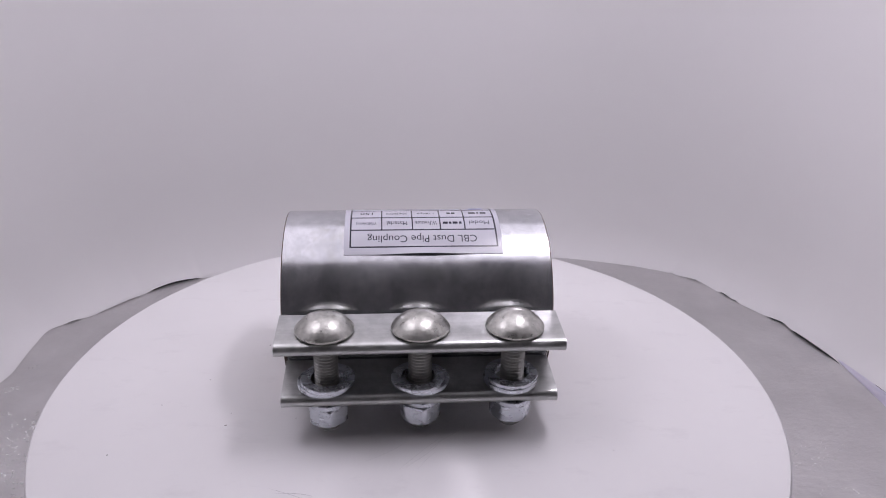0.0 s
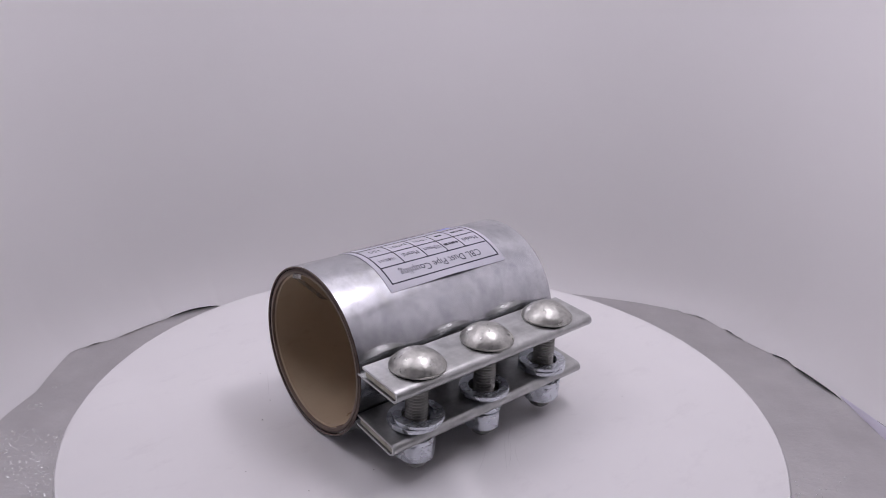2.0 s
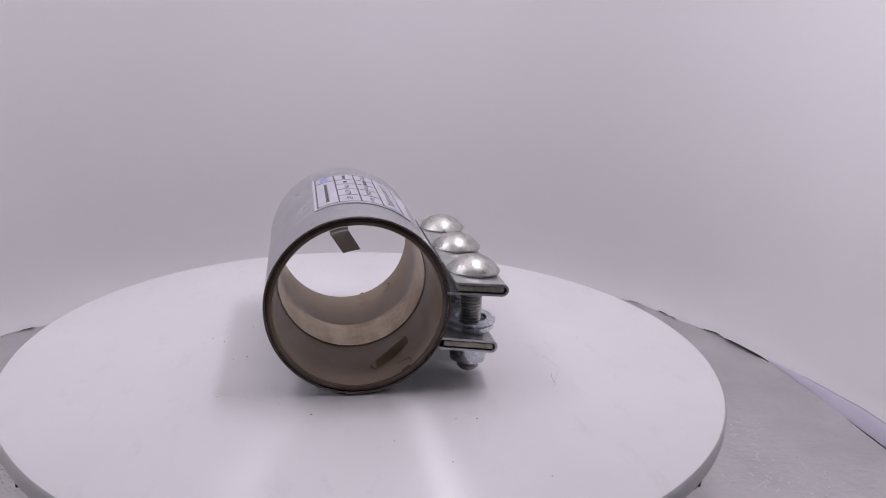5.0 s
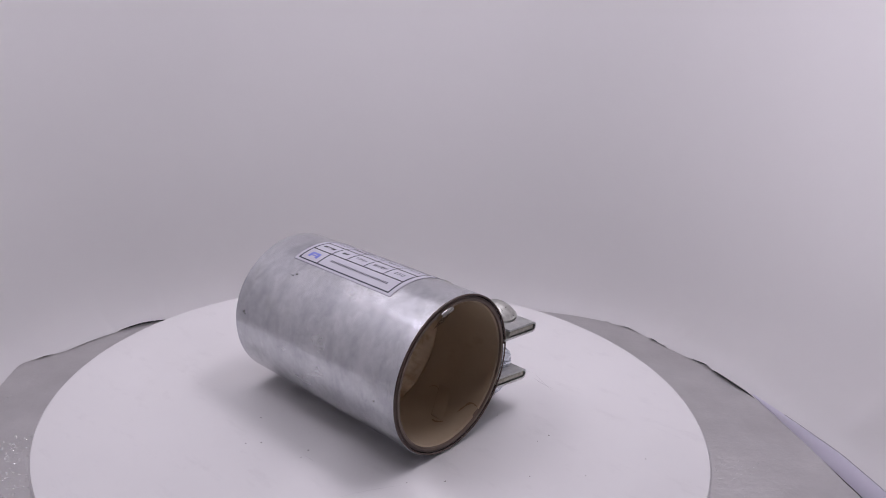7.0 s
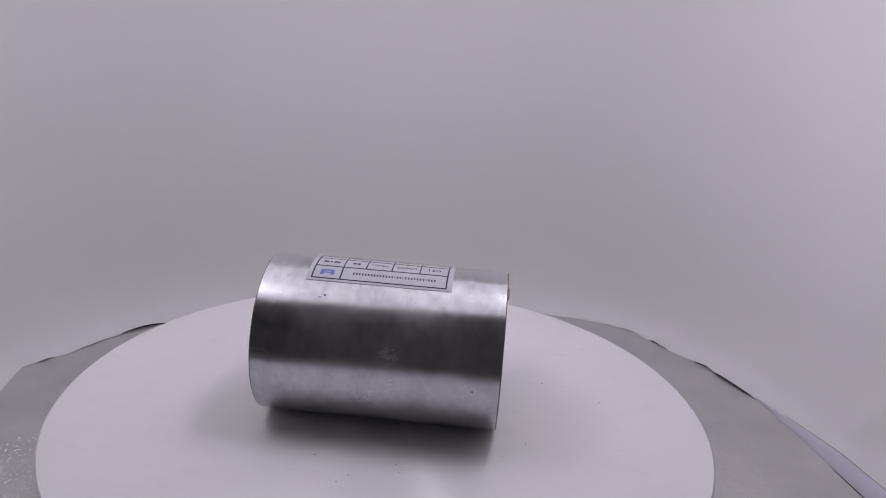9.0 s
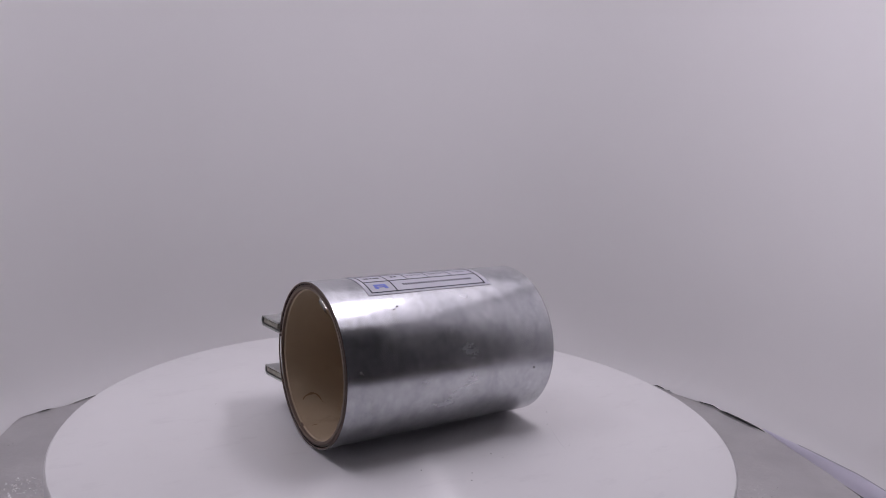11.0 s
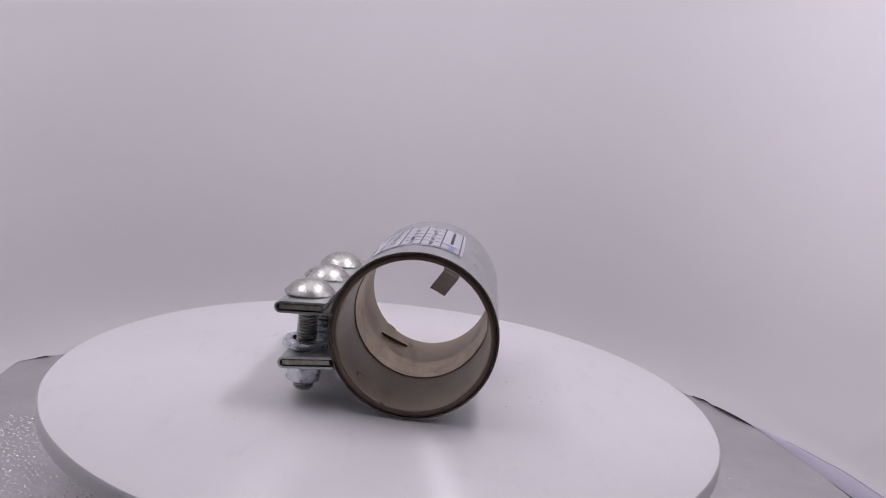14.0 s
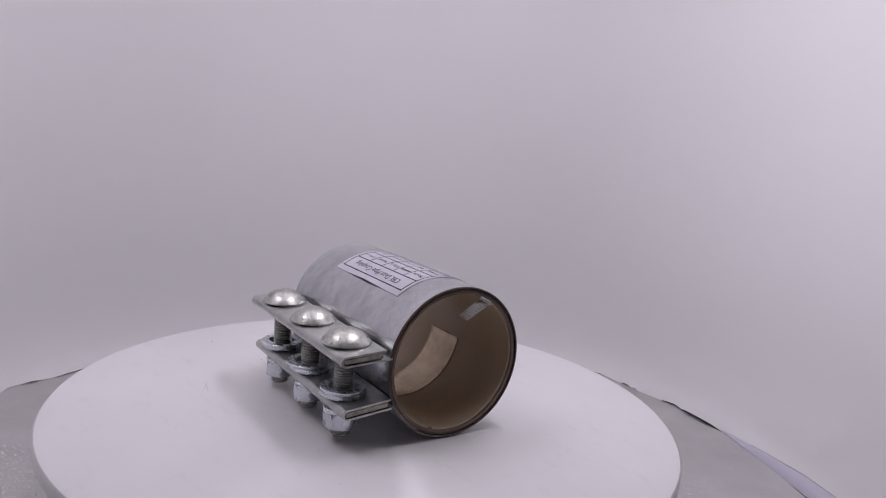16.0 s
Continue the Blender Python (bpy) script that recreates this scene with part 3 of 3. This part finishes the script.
def build_bolt(parent, bx, z_up, z_low, seed):
    """Mushroom-head bolt through both flanges, with washers and nut."""
    rng = random.Random(seed)
    x, y = CX + bx, CY + BOLT_Y
    bm = bmesh.new()
    R, h = 0.0160, 0.0088
    prof = [(0.0, h)]
    sphere = (R * R + h * h) / (2 * h)
    for i in range(1, 13):
        r = R * i / 12 * 0.985
        prof.append((r, math.sqrt(sphere ** 2 - r * r) - (sphere - h)))
    prof += [(R, 0.0004), (R * 0.995, -0.0006), (R * 0.9, -0.001), (0.0063, -0.001), (0.0, -0.001)]
    lathe(bm, prof, 56, (x, y, z_up + 0.001))
    for v in bm.verts:
        n = noise.noise(Vector((v.co.x * 260, v.co.y * 260, v.co.z * 260 + seed)))
        v.co += Vector((0, 0, 0.00012 * n))
        if seed != 2 and v.co.y < y - 0.006 and v.co.z > z_up + 0.0015:
            v.co.z += 0.00025 * noise.noise(Vector((v.co.x * 900, v.co.y * 900, 5)))
    bolt = part("bolt", bm, HEAD_STEEL, parent, "domed mushroom-head bolt with rough zinc coat")
    # shank with a cut thread
    bm = bmesh.new()
    z0, z1, pitch, seg = 0.0035, z_up, 0.0019, 20
    prof = [(0.0, z0), (0.0048, z0), (0.0058, z0 + 0.001)]
    z = z0 + 0.001
    while z < z1 - 0.0105:
        prof += [(0.0066, z + pitch * 0.40), (0.0066, z + pitch * 0.52), (0.0054, z + pitch * 0.92)]
        z += pitch
    prof += [(0.0064, z + 0.0007), (0.0064, z1)]
    prof.append((0.0, z1))
    lathe(bm, prof, 28, (x, y, 0))
    part("shank", bm, THREAD_STEEL, bolt, "threaded zinc shank")

    def washer(name, r_out, r_in, z, thick, tilt):
        bm = bmesh.new()
        c = 0.00025
        p = [(r_in, z), (r_out - c, z), (r_out, z + c), (r_out, z + thick - c), (r_out - c, z + thick), (r_in, z + thick), (r_in, z)]
        lathe(bm, p, 48, (0, 0, 0))
        ob = part(name, bm, ZINC, bolt)
        ob.matrix_local = pose(x + rng.uniform(-0.0014, 0.0014), y + rng.uniform(-0.0014, 0.0014), 0, tilt, 0, 0)
        return ob

    washer("flat_washer", 0.0150, 0.0092, z_low + 0.0005, 0.0026, 0)
    washer("flat_washer", 0.0148, 0.0094, z_low + 0.0032, 0.0022, 0)
    washer("spring_washer", 0.0108, 0.0066, z_low - THICK - 0.0032, 0.0028, 0)
    # hex nut with rounded corners
    bm = bmesh.new()
    zt, zb, rc = z_low - THICK - 0.0033, z_low - THICK - 0.0033 - 0.0105, 0.0119
    turn = rng.uniform(0, 60)
    rows = []
    for z, k in ((zt, 0.92), (zt - 0.0009, 1.0), (zb + 0.0012, 1.0), (zb, 0.90)):
        ring = []
        for i in range(48):
            a = 2 * math.pi * i / 48
            hexr = rc * math.cos(math.pi / 6) / math.cos((a % (math.pi / 3)) - math.pi / 6)
            r = min(hexr, rc * 0.99) if k == 1.0 else min(hexr, rc * k)
            ring.append((x + r * math.cos(a + radians(turn)), y + r * math.sin(a + radians(turn)), z))
        rows.append(ring)
    sweep(bm, rows, caps=True)
    part("nut", bm, ZINC, bolt, "bright zinc hex nut")
    return bolt


THICK = 0.0072


def label_point(u, v, lift):
    """u along the pipe, v along the arc from the top line towards the plain side, both in metres."""
    a = v / RAD
    r = RAD + lift
    return (CX + u, CY + r * math.sin(a), AXIS_Z + r * math.cos(a))


U0, U1 = -0.0382, 0.0460
V0, V1 = -radians(33.2) * RAD, radians(24.2) * RAD


def patch(u0, u1, v0, v1, lo, hi, nu=2, nv=4, curl=False):
    bm = bmesh.new()
    rings = []
    for i in range(nu + 1):
        u = u0 + (u1 - u0) * i / nu
        ring = []
        for j in range(nv + 1):
            v = v0 + (v1 - v0) * j / nv
            c = 0.0017 * math.exp(-((u - 0.004) / 0.02) ** 2) * max(0.0, 1 - (v - v0) / 0.005) if curl else 0
            ring.append(label_point(u, v, hi + c))
        for j in range(nv, -1, -1):
            v = v0 + (v1 - v0) * j / nv
            c = 0.0017 * math.exp(-((u - 0.004) / 0.02) ** 2) * max(0.0, 1 - (v - v0) / 0.005) if curl else 0
            ring.append(label_point(u, v, lo + c))
        rings.append(ring)
    sweep(bm, rings, caps=True)
    return bm


def words(text, u, v, height, parent, width=None, material=None):
    """Letters centred on (u, v), read from the plain side: they run towards -u and up towards -v."""
    curve = bpy.data.curves.new("letters", "FONT")
    curve.body, curve.size, curve.align_x, curve.align_y = text, 1.0, "CENTER", "CENTER"
    curve.resolution_u = 3
    tmp = new("letters_tmp", curve)
    bpy.context.view_layer.update()
    me = bpy.data.meshes.new_from_object(tmp.evaluated_get(bpy.context.evaluated_depsgraph_get()))
    bpy.data.objects.remove(tmp)
    bpy.data.curves.remove(curve)
    xs = [p.co.x for p in me.vertices]
    ys = [p.co.y for p in me.vertices]
    k = height / (max(ys) - min(ys))
    kx = width / (max(xs) - min(xs)) if width else k
    mx, my = (max(xs) + min(xs)) / 2, (max(ys) + min(ys)) / 2
    for p in me.vertices:
        p.co = label_point(u - (p.co.x - mx) * kx, v - (p.co.y - my) * k, 0.00042)
    me.materials.append(material or INK)
    me.name = "lettering"
    ob = new("lettering", me)
    ob.parent = parent
    return ob


def bars(u, v, height, widths, gap, parent):
    """Plain bars for writing that cannot be read or is not to be lettered."""
    total = sum(widths) + gap * (len(widths) - 1)
    pos = u + total / 2
    for w in widths:
        part("text_bar", patch(pos - w, pos, v - height / 2, v + height / 2, 0.00036, 0.00044, 1, 2), INK, parent, smooth=False)
        pos -= w + gap


def build_label(parent):
    lab = part("label", patch(U0 - 0.0036, U1 + 0.0030, V0 - 0.0050, V1 + 0.0022, 0.00005, 0.00032, 24, 24, curl=True), PAPER, parent, "white paper specification label glued on top")
    dv = (V1 - V0) / 4
    w = 0.00045

    def line(u0, u1, v0, v1):
        part("rule_line", patch(u0, u1, v0, v1, 0.00034, 0.00042, 2, max(2, int(abs(v1 - v0) / 0.0025))), INK, lab, smooth=False)

    for i, k in enumerate((0, 1, 2, 3, 4)):
        line(U0 - w, U1 + w, V0 + k * dv - w, V0 + k * dv + w)
    for u in (U0, U1):
        line(u - w, u + w, V0, V1)
    cols = [-0.0203, -0.0024, 0.0139, 0.0283]
    for u in cols:
        line(u - w * 0.8, u + w * 0.8, V0 + dv, V0 + 3 * dv)
    line(0.0282 - w, 0.0282 + w, V0 + 3 * dv, V1)
    mid = [(a + b) / 2 for a, b in zip([U0] + cols, cols + [U1])]
    words("CBL Dust Pipe Coupling", 0.003, V0 + dv * 0.5, 0.0068, lab, 0.063)
    r2, r3, r4 = V0 + dv * 1.5, V0 + dv * 2.5, V0 + dv * 3.5
    words("Model", mid[4], r2, 0.0040, lab, 0.0118)
    bars(mid[3], r2, 0.0022, (0.0016, 0.0030, 0.0014, 0.0030), 0.0007, lab)
    words("W.Pressure", mid[2], r2, 0.0038, lab, 0.0125)
    words("Material", mid[1], r2, 0.0040, lab, 0.0118)
    words("Width(mm)", mid[0], r2, 0.0040, lab, 0.0118)
    bars(mid[4], r3, 0.0022, (0.0034, 0.0010, 0.0040), 0.0011, lab)
    bars(mid[3], r3, 0.0024, (0.0020, 0.0020), 0.0008, lab)
    words("1.0Mpa", mid[2], r3, 0.0036, lab, 0.0100)
    words("304/EPDM", mid[1], r3, 0.0034, lab, 0.0125)
    words("150", mid[0], r3, 0.0034, lab, 0.0075)
    # web address and emblem as plain shapes
    bars((U0 + 0.0282) / 2, r4, 0.0021, [0.0009] * 14 + [0.0004] + [0.0009] * 2 + [0.0004] + [0.0009] * 7 + [0.0004] + [0.0009] * 3, 0.00098, lab)
    um = (0.0282 + U1) / 2
    for u0, u1, v0, v1 in ((um - 0.0042, um + 0.0042, r4 - 0.0022, r4 - 0.0006), (um - 0.0044, um - 0.0022, r4 - 0.0006, r4 + 0.0030), (um + 0.0022, um + 0.0044, r4 - 0.0006, r4 + 0.0030),
                           (um - 0.0022, um + 0.0022, r4 + 0.0004, r4 + 0.0014)):
        part("emblem", patch(u0, u1, v0, v1, 0.00036, 0.00046, 1, 2), BLUE_INK, lab, smooth=False)


def build_coupling():
    cpl = tagged(empty("pipe_coupling"), "galvanised steel dust pipe coupling lying on the turntable", "pipe coupling")
    t = 0.0013
    band = part("band", arc_shell(RAD, RAD - t, -HALF, HALF, UP_ANG, 360 + LOW_ANG, 72, 240, dents), STEEL, cpl, "mottled galvanised sheet band")
    part("bridge_plate", arc_shell(RAD - t - 0.0002, RAD - t - 0.0012, -HALF + 0.001, HALF - 0.001, -150, -40, 12, 40), STEEL, cpl, "steel plate closing the gap under the bolts")
    part("sleeve_backing", arc_shell(RAD - t - 0.0005, RAD - t - 0.0018, -HALF + 0.0003, HALF - 0.0003, -180, 180, 8, 96), DARK_RUBBER, cpl, "dark rubber layer at the rim")
    part("sleeve_core", arc_shell(RAD - t - 0.0018, RAD - t - 0.0034, -HALF - 0.0002, HALF + 0.0002, -180, 180, 8, 96), BROWN_RUBBER, cpl, "brown rubber layer at the rim")
    for side in (-1, 1):
        # rubber bead that covers the cut edge of the sheet
        prof = [(0.0001, RAD - 0.0002), (0.0006, RAD - 0.0004), (0.0006, RAD - 0.0010), (0.0001, RAD - 0.0013), (-0.0003, RAD - 0.0008)]
        bm = bmesh.new()
        sweep(bm, [[ring_pt(side * (HALF + px), r, 3.0 * i) for px, r in prof] for i in range(120)], closed_ring=True, closed_path=True)
        part("rim_bead", bm, DARK_RUBBER, cpl, "thin dark brown rim")
    bm = bmesh.new()
    # sleeve: beige lining with soft lips at both ends
    r0, r1 = RAD - t - 0.0025, 0.0461
    prof = [(-HALF + 0.0002, r0), (-HALF + 0.0002, r1 + 0.0013), (-HALF + 0.0010, r1 + 0.0009), (-HALF + 0.0020, r1 + 0.0003), (-HALF + 0.0023, r1 - 0.0001), (-HALF + 0.010, r1), (-0.03, r1 - 0.0002), (0.0, r1 - 0.0002), (0.03, r1 - 0.0002),
            (HALF - 0.010, r1), (HALF - 0.0023, r1 - 0.0001), (HALF - 0.0020, r1 + 0.0003), (HALF - 0.0010, r1 + 0.0009), (HALF - 0.0002, r1 + 0.0013), (HALF - 0.0002, r0)]
    sweep(bm, [[ring_pt(x, r, 360 * i / 120) for x, r in prof] for i in range(120)], closed_ring=True, closed_path=True)
    part("rubber_sleeve", bm, RUBBER, cpl, "beige rubber lining")
    # the lining's two ends overlap in a short dark step at each rim
    for x0, x1, a0, a1 in ((-HALF + 0.0003, -HALF + 0.0021, -147.0, -140.0), (HALF - 0.0020, HALF - 0.0004, -163.0, -160.0)):
        part("lip_step", arc_shell(r1 + 0.0012, r1 - 0.0003, x0, x1, a0, a1, 3, 8), BROWN_RUBBER, cpl, "brown step where the lining overlaps")
    part("inner_strip", arc_shell(r1 - 0.0001, r1 - 0.0009, -0.0208, 0.0142, 97, 300, 10, 80), SPRING_MATT, cpl, "dull steel strip round the middle of the lining")
    # spring tabs hooked over the rim
    for side in (-1, 1):
        bm = bmesh.new()
        a0, a1 = 17.5, 30.0
        if side < 0:
            a0, a1 = 8.0, 20.0
        rings = []
        for i in range(5):
            a = a0 + (a1 - a0) * i / 4
            o = Vector(ring_pt(side * HALF, RAD - 0.0046, a))
            # rolled edge that hooks over the lip, then the straight flap
            prof = [(-0.0030, 0.0003), (-0.0004, 0.0006), (0.0007, 0.0004), (0.0014, -0.0003), (0.0017, -0.0012), (0.0015, -0.0021), (0.0008, -0.0027), (-0.0006, -0.0036), (-0.004, -0.0074), (-0.0085, -0.0124), (-0.0122, -0.0164)]
            rings.append([tuple(o + Vector((side * px, -0.0085 * max(0.0, (-pz - 0.002) / 0.0155), pz))) for px, pz in prof])
        sweep(bm, rings, closed_ring=False)
        bmesh.ops.solidify(bm, geom=bm.faces[:], thickness=0.0005)
        part("tab", bm, SPRING, cpl, "bent shiny steel tab hooked over the rim")
    # the lining is buckled here: a low fold whose steep face has gone brown
    bm, edge_bm = bmesh.new(), bmesh.new()
    slope, face = [], []
    for i in range(17):
        k = i / 16
        x, a = -0.0395 - 0.0102 * k, -135.5 - 28.5 * k
        h = 0.0026 * math.sin(math.pi * (0.10 + 0.80 * k)) ** 0.6
        slope.append([ring_pt(x, r1 + 0.0002, a), ring_pt(x, r1 - h, a), ring_pt(x - 0.0015, r1 - h * 0.95, a), ring_pt(x - 0.006, r1 - h * 0.3, a), ring_pt(x - 0.010, r1 + 0.0002, a)])
        face.append([ring_pt(x + 0.0002, r1 - 0.0001, a), ring_pt(x + 0.0002, r1 - h * 0.96, a), ring_pt(x + 0.00005, r1 - h * 0.96, a), ring_pt(x + 0.00005, r1 - 0.0001, a)])
    sweep(bm, slope, caps=True)
    sweep(edge_bm, face, caps=True)
    fold = part("lining_fold", bm, RUBBER, cpl, "buckled fold in the rubber lining")
    part("fold_edge", edge_bm, STAIN, fold, "brown edge of the fold", smooth=False)
    # brown creases on the lining: points of (along the pipe, angle), and width
    for pts, wide in ((((-0.0735, -139), (-0.0690, -137.6), (-0.0662, -139.5), (-0.0640, -146), (-0.0630, -151)), 0.0013),
                      (((-0.0600, -164), (-0.0575, -167), (-0.0550, -168), (-0.0522, -167.4)), 0.0015),
                      (((-0.0420, -141), (-0.0385, -138.6), (-0.0350, -138.4), (-0.0320, -142)), 0.0005),
                      (((0.0672, -138), (0.0655, -135.2), (0.0600, -133.2), (0.0562, -135.4), (0.0546, -143)), 0.0013), (((0.0695, -166), (0.0670, -165.4), (0.0652, -165.9)), 0.0007)):
        dense = []
        for (xa, aa), (xb, ab) in zip(pts, pts[1:]):
            dense += [(xa + (xb - xa) * n / 5, aa + (ab - aa) * n / 5) for n in range(5)]
        dense.append(pts[-1])
        for _ in range(3):
            dense = [dense[0]] + [tuple((p + 2 * q + r) / 4 for p, q, r in zip(u, v, w)) for u, v, w in zip(dense, dense[1:], dense[2:])] + [dense[-1]]
        bm = bmesh.new()
        rings = []
        for n, (x, a) in enumerate(dense):
            k = n / (len(dense) - 1)
            w = wide * (0.25 + 0.75 * math.sin(math.pi * k)) * (1 + 0.3 * math.sin(k * 17))
            x2, a2 = dense[min(n + 1, len(dense) - 1)]
            x1, a1 = dense[max(n - 1, 0)]
            d = Vector((x2 - x1, radians(a2 - a1) * r1)).normalized() * w / 2
            da = math.degrees(d.x / r1)
            rings.append([ring_pt(x - d.y, r1 - 0.00038, a + da), ring_pt(x + d.y, r1 - 0.00038, a - da)])
        sweep(bm, rings, closed_ring=False)
        bmesh.ops.solidify(bm, geom=bm.faces[:], thickness=0.0001)
        part("stain", bm, STAIN, cpl, smooth=False)
    # dark nicks on the sheet: along the pipe, angle, size
    for x, a, dx, da in ((0.0347, 38.5, 0.0014, 1.1), (0.0375, 40.5, 0.0020, 0.45), (0.0673, 80.0, 0.0014, 1.7), (0.0660, 81.5, 0.0007, 1.0), (-0.060, 96.0, 0.0011, 1.3)):
        part("nick", arc_shell(RAD + 0.00025, RAD - 0.0003, x - dx / 2, x + dx / 2, a - da / 2, a + da / 2, 2, 3), SMUDGE, cpl, smooth=False)
    z_root_u, z_tip_u = 0.0630 - AXIS_Z, 0.0608 - AXIS_Z
    z_root_l, z_tip_l = 0.0297 - AXIS_Z, 0.0261 - AXIS_Z
    folded_loop("upper_flange", cpl, (-0.0492, z_root_u), (-0.0842, z_tip_u), THICK, 0.0013, 0.0766, 0.0040)
    folded_loop("lower_flange", cpl, (-0.0465, z_root_l), (-0.0801, z_tip_l), THICK, 0.0013, 0.0754)
    build_label(cpl)
    k = (BOLT_Y + 0.0492) / (-0.0842 + 0.0492)
    z_up = AXIS_Z + z_root_u + (z_tip_u - z_root_u) * k + THICK / 2
    k = (BOLT_Y + 0.0465) / (-0.0801 + 0.0465)
    z_low = AXIS_Z + z_root_l + (z_tip_l - z_root_l) * k + THICK / 2
    for i, bx in enumerate(BOLT_X):
        build_bolt(cpl, bx, z_up, z_low, i + 1)
    return cpl


SPRING_MATT = galvanised("dull_strip", (0.68, 0.57, 0.43), (0.38, 0.29, 0.19), 0.34, 0.54, scale=30.0)

build_backdrop()
build_floor()
build_room()
build_flap()
PLATTER = build_turntable()
COUPLING = build_coupling()


def motions():
    walk(PLATTER, [(t, pose(0, 0, 0, 0, 0, a)) for t, a in TURN])
    walk(COUPLING, [(t, pose(0, 0, 0, 0, 0, a)) for t, a in TURN])


motions()
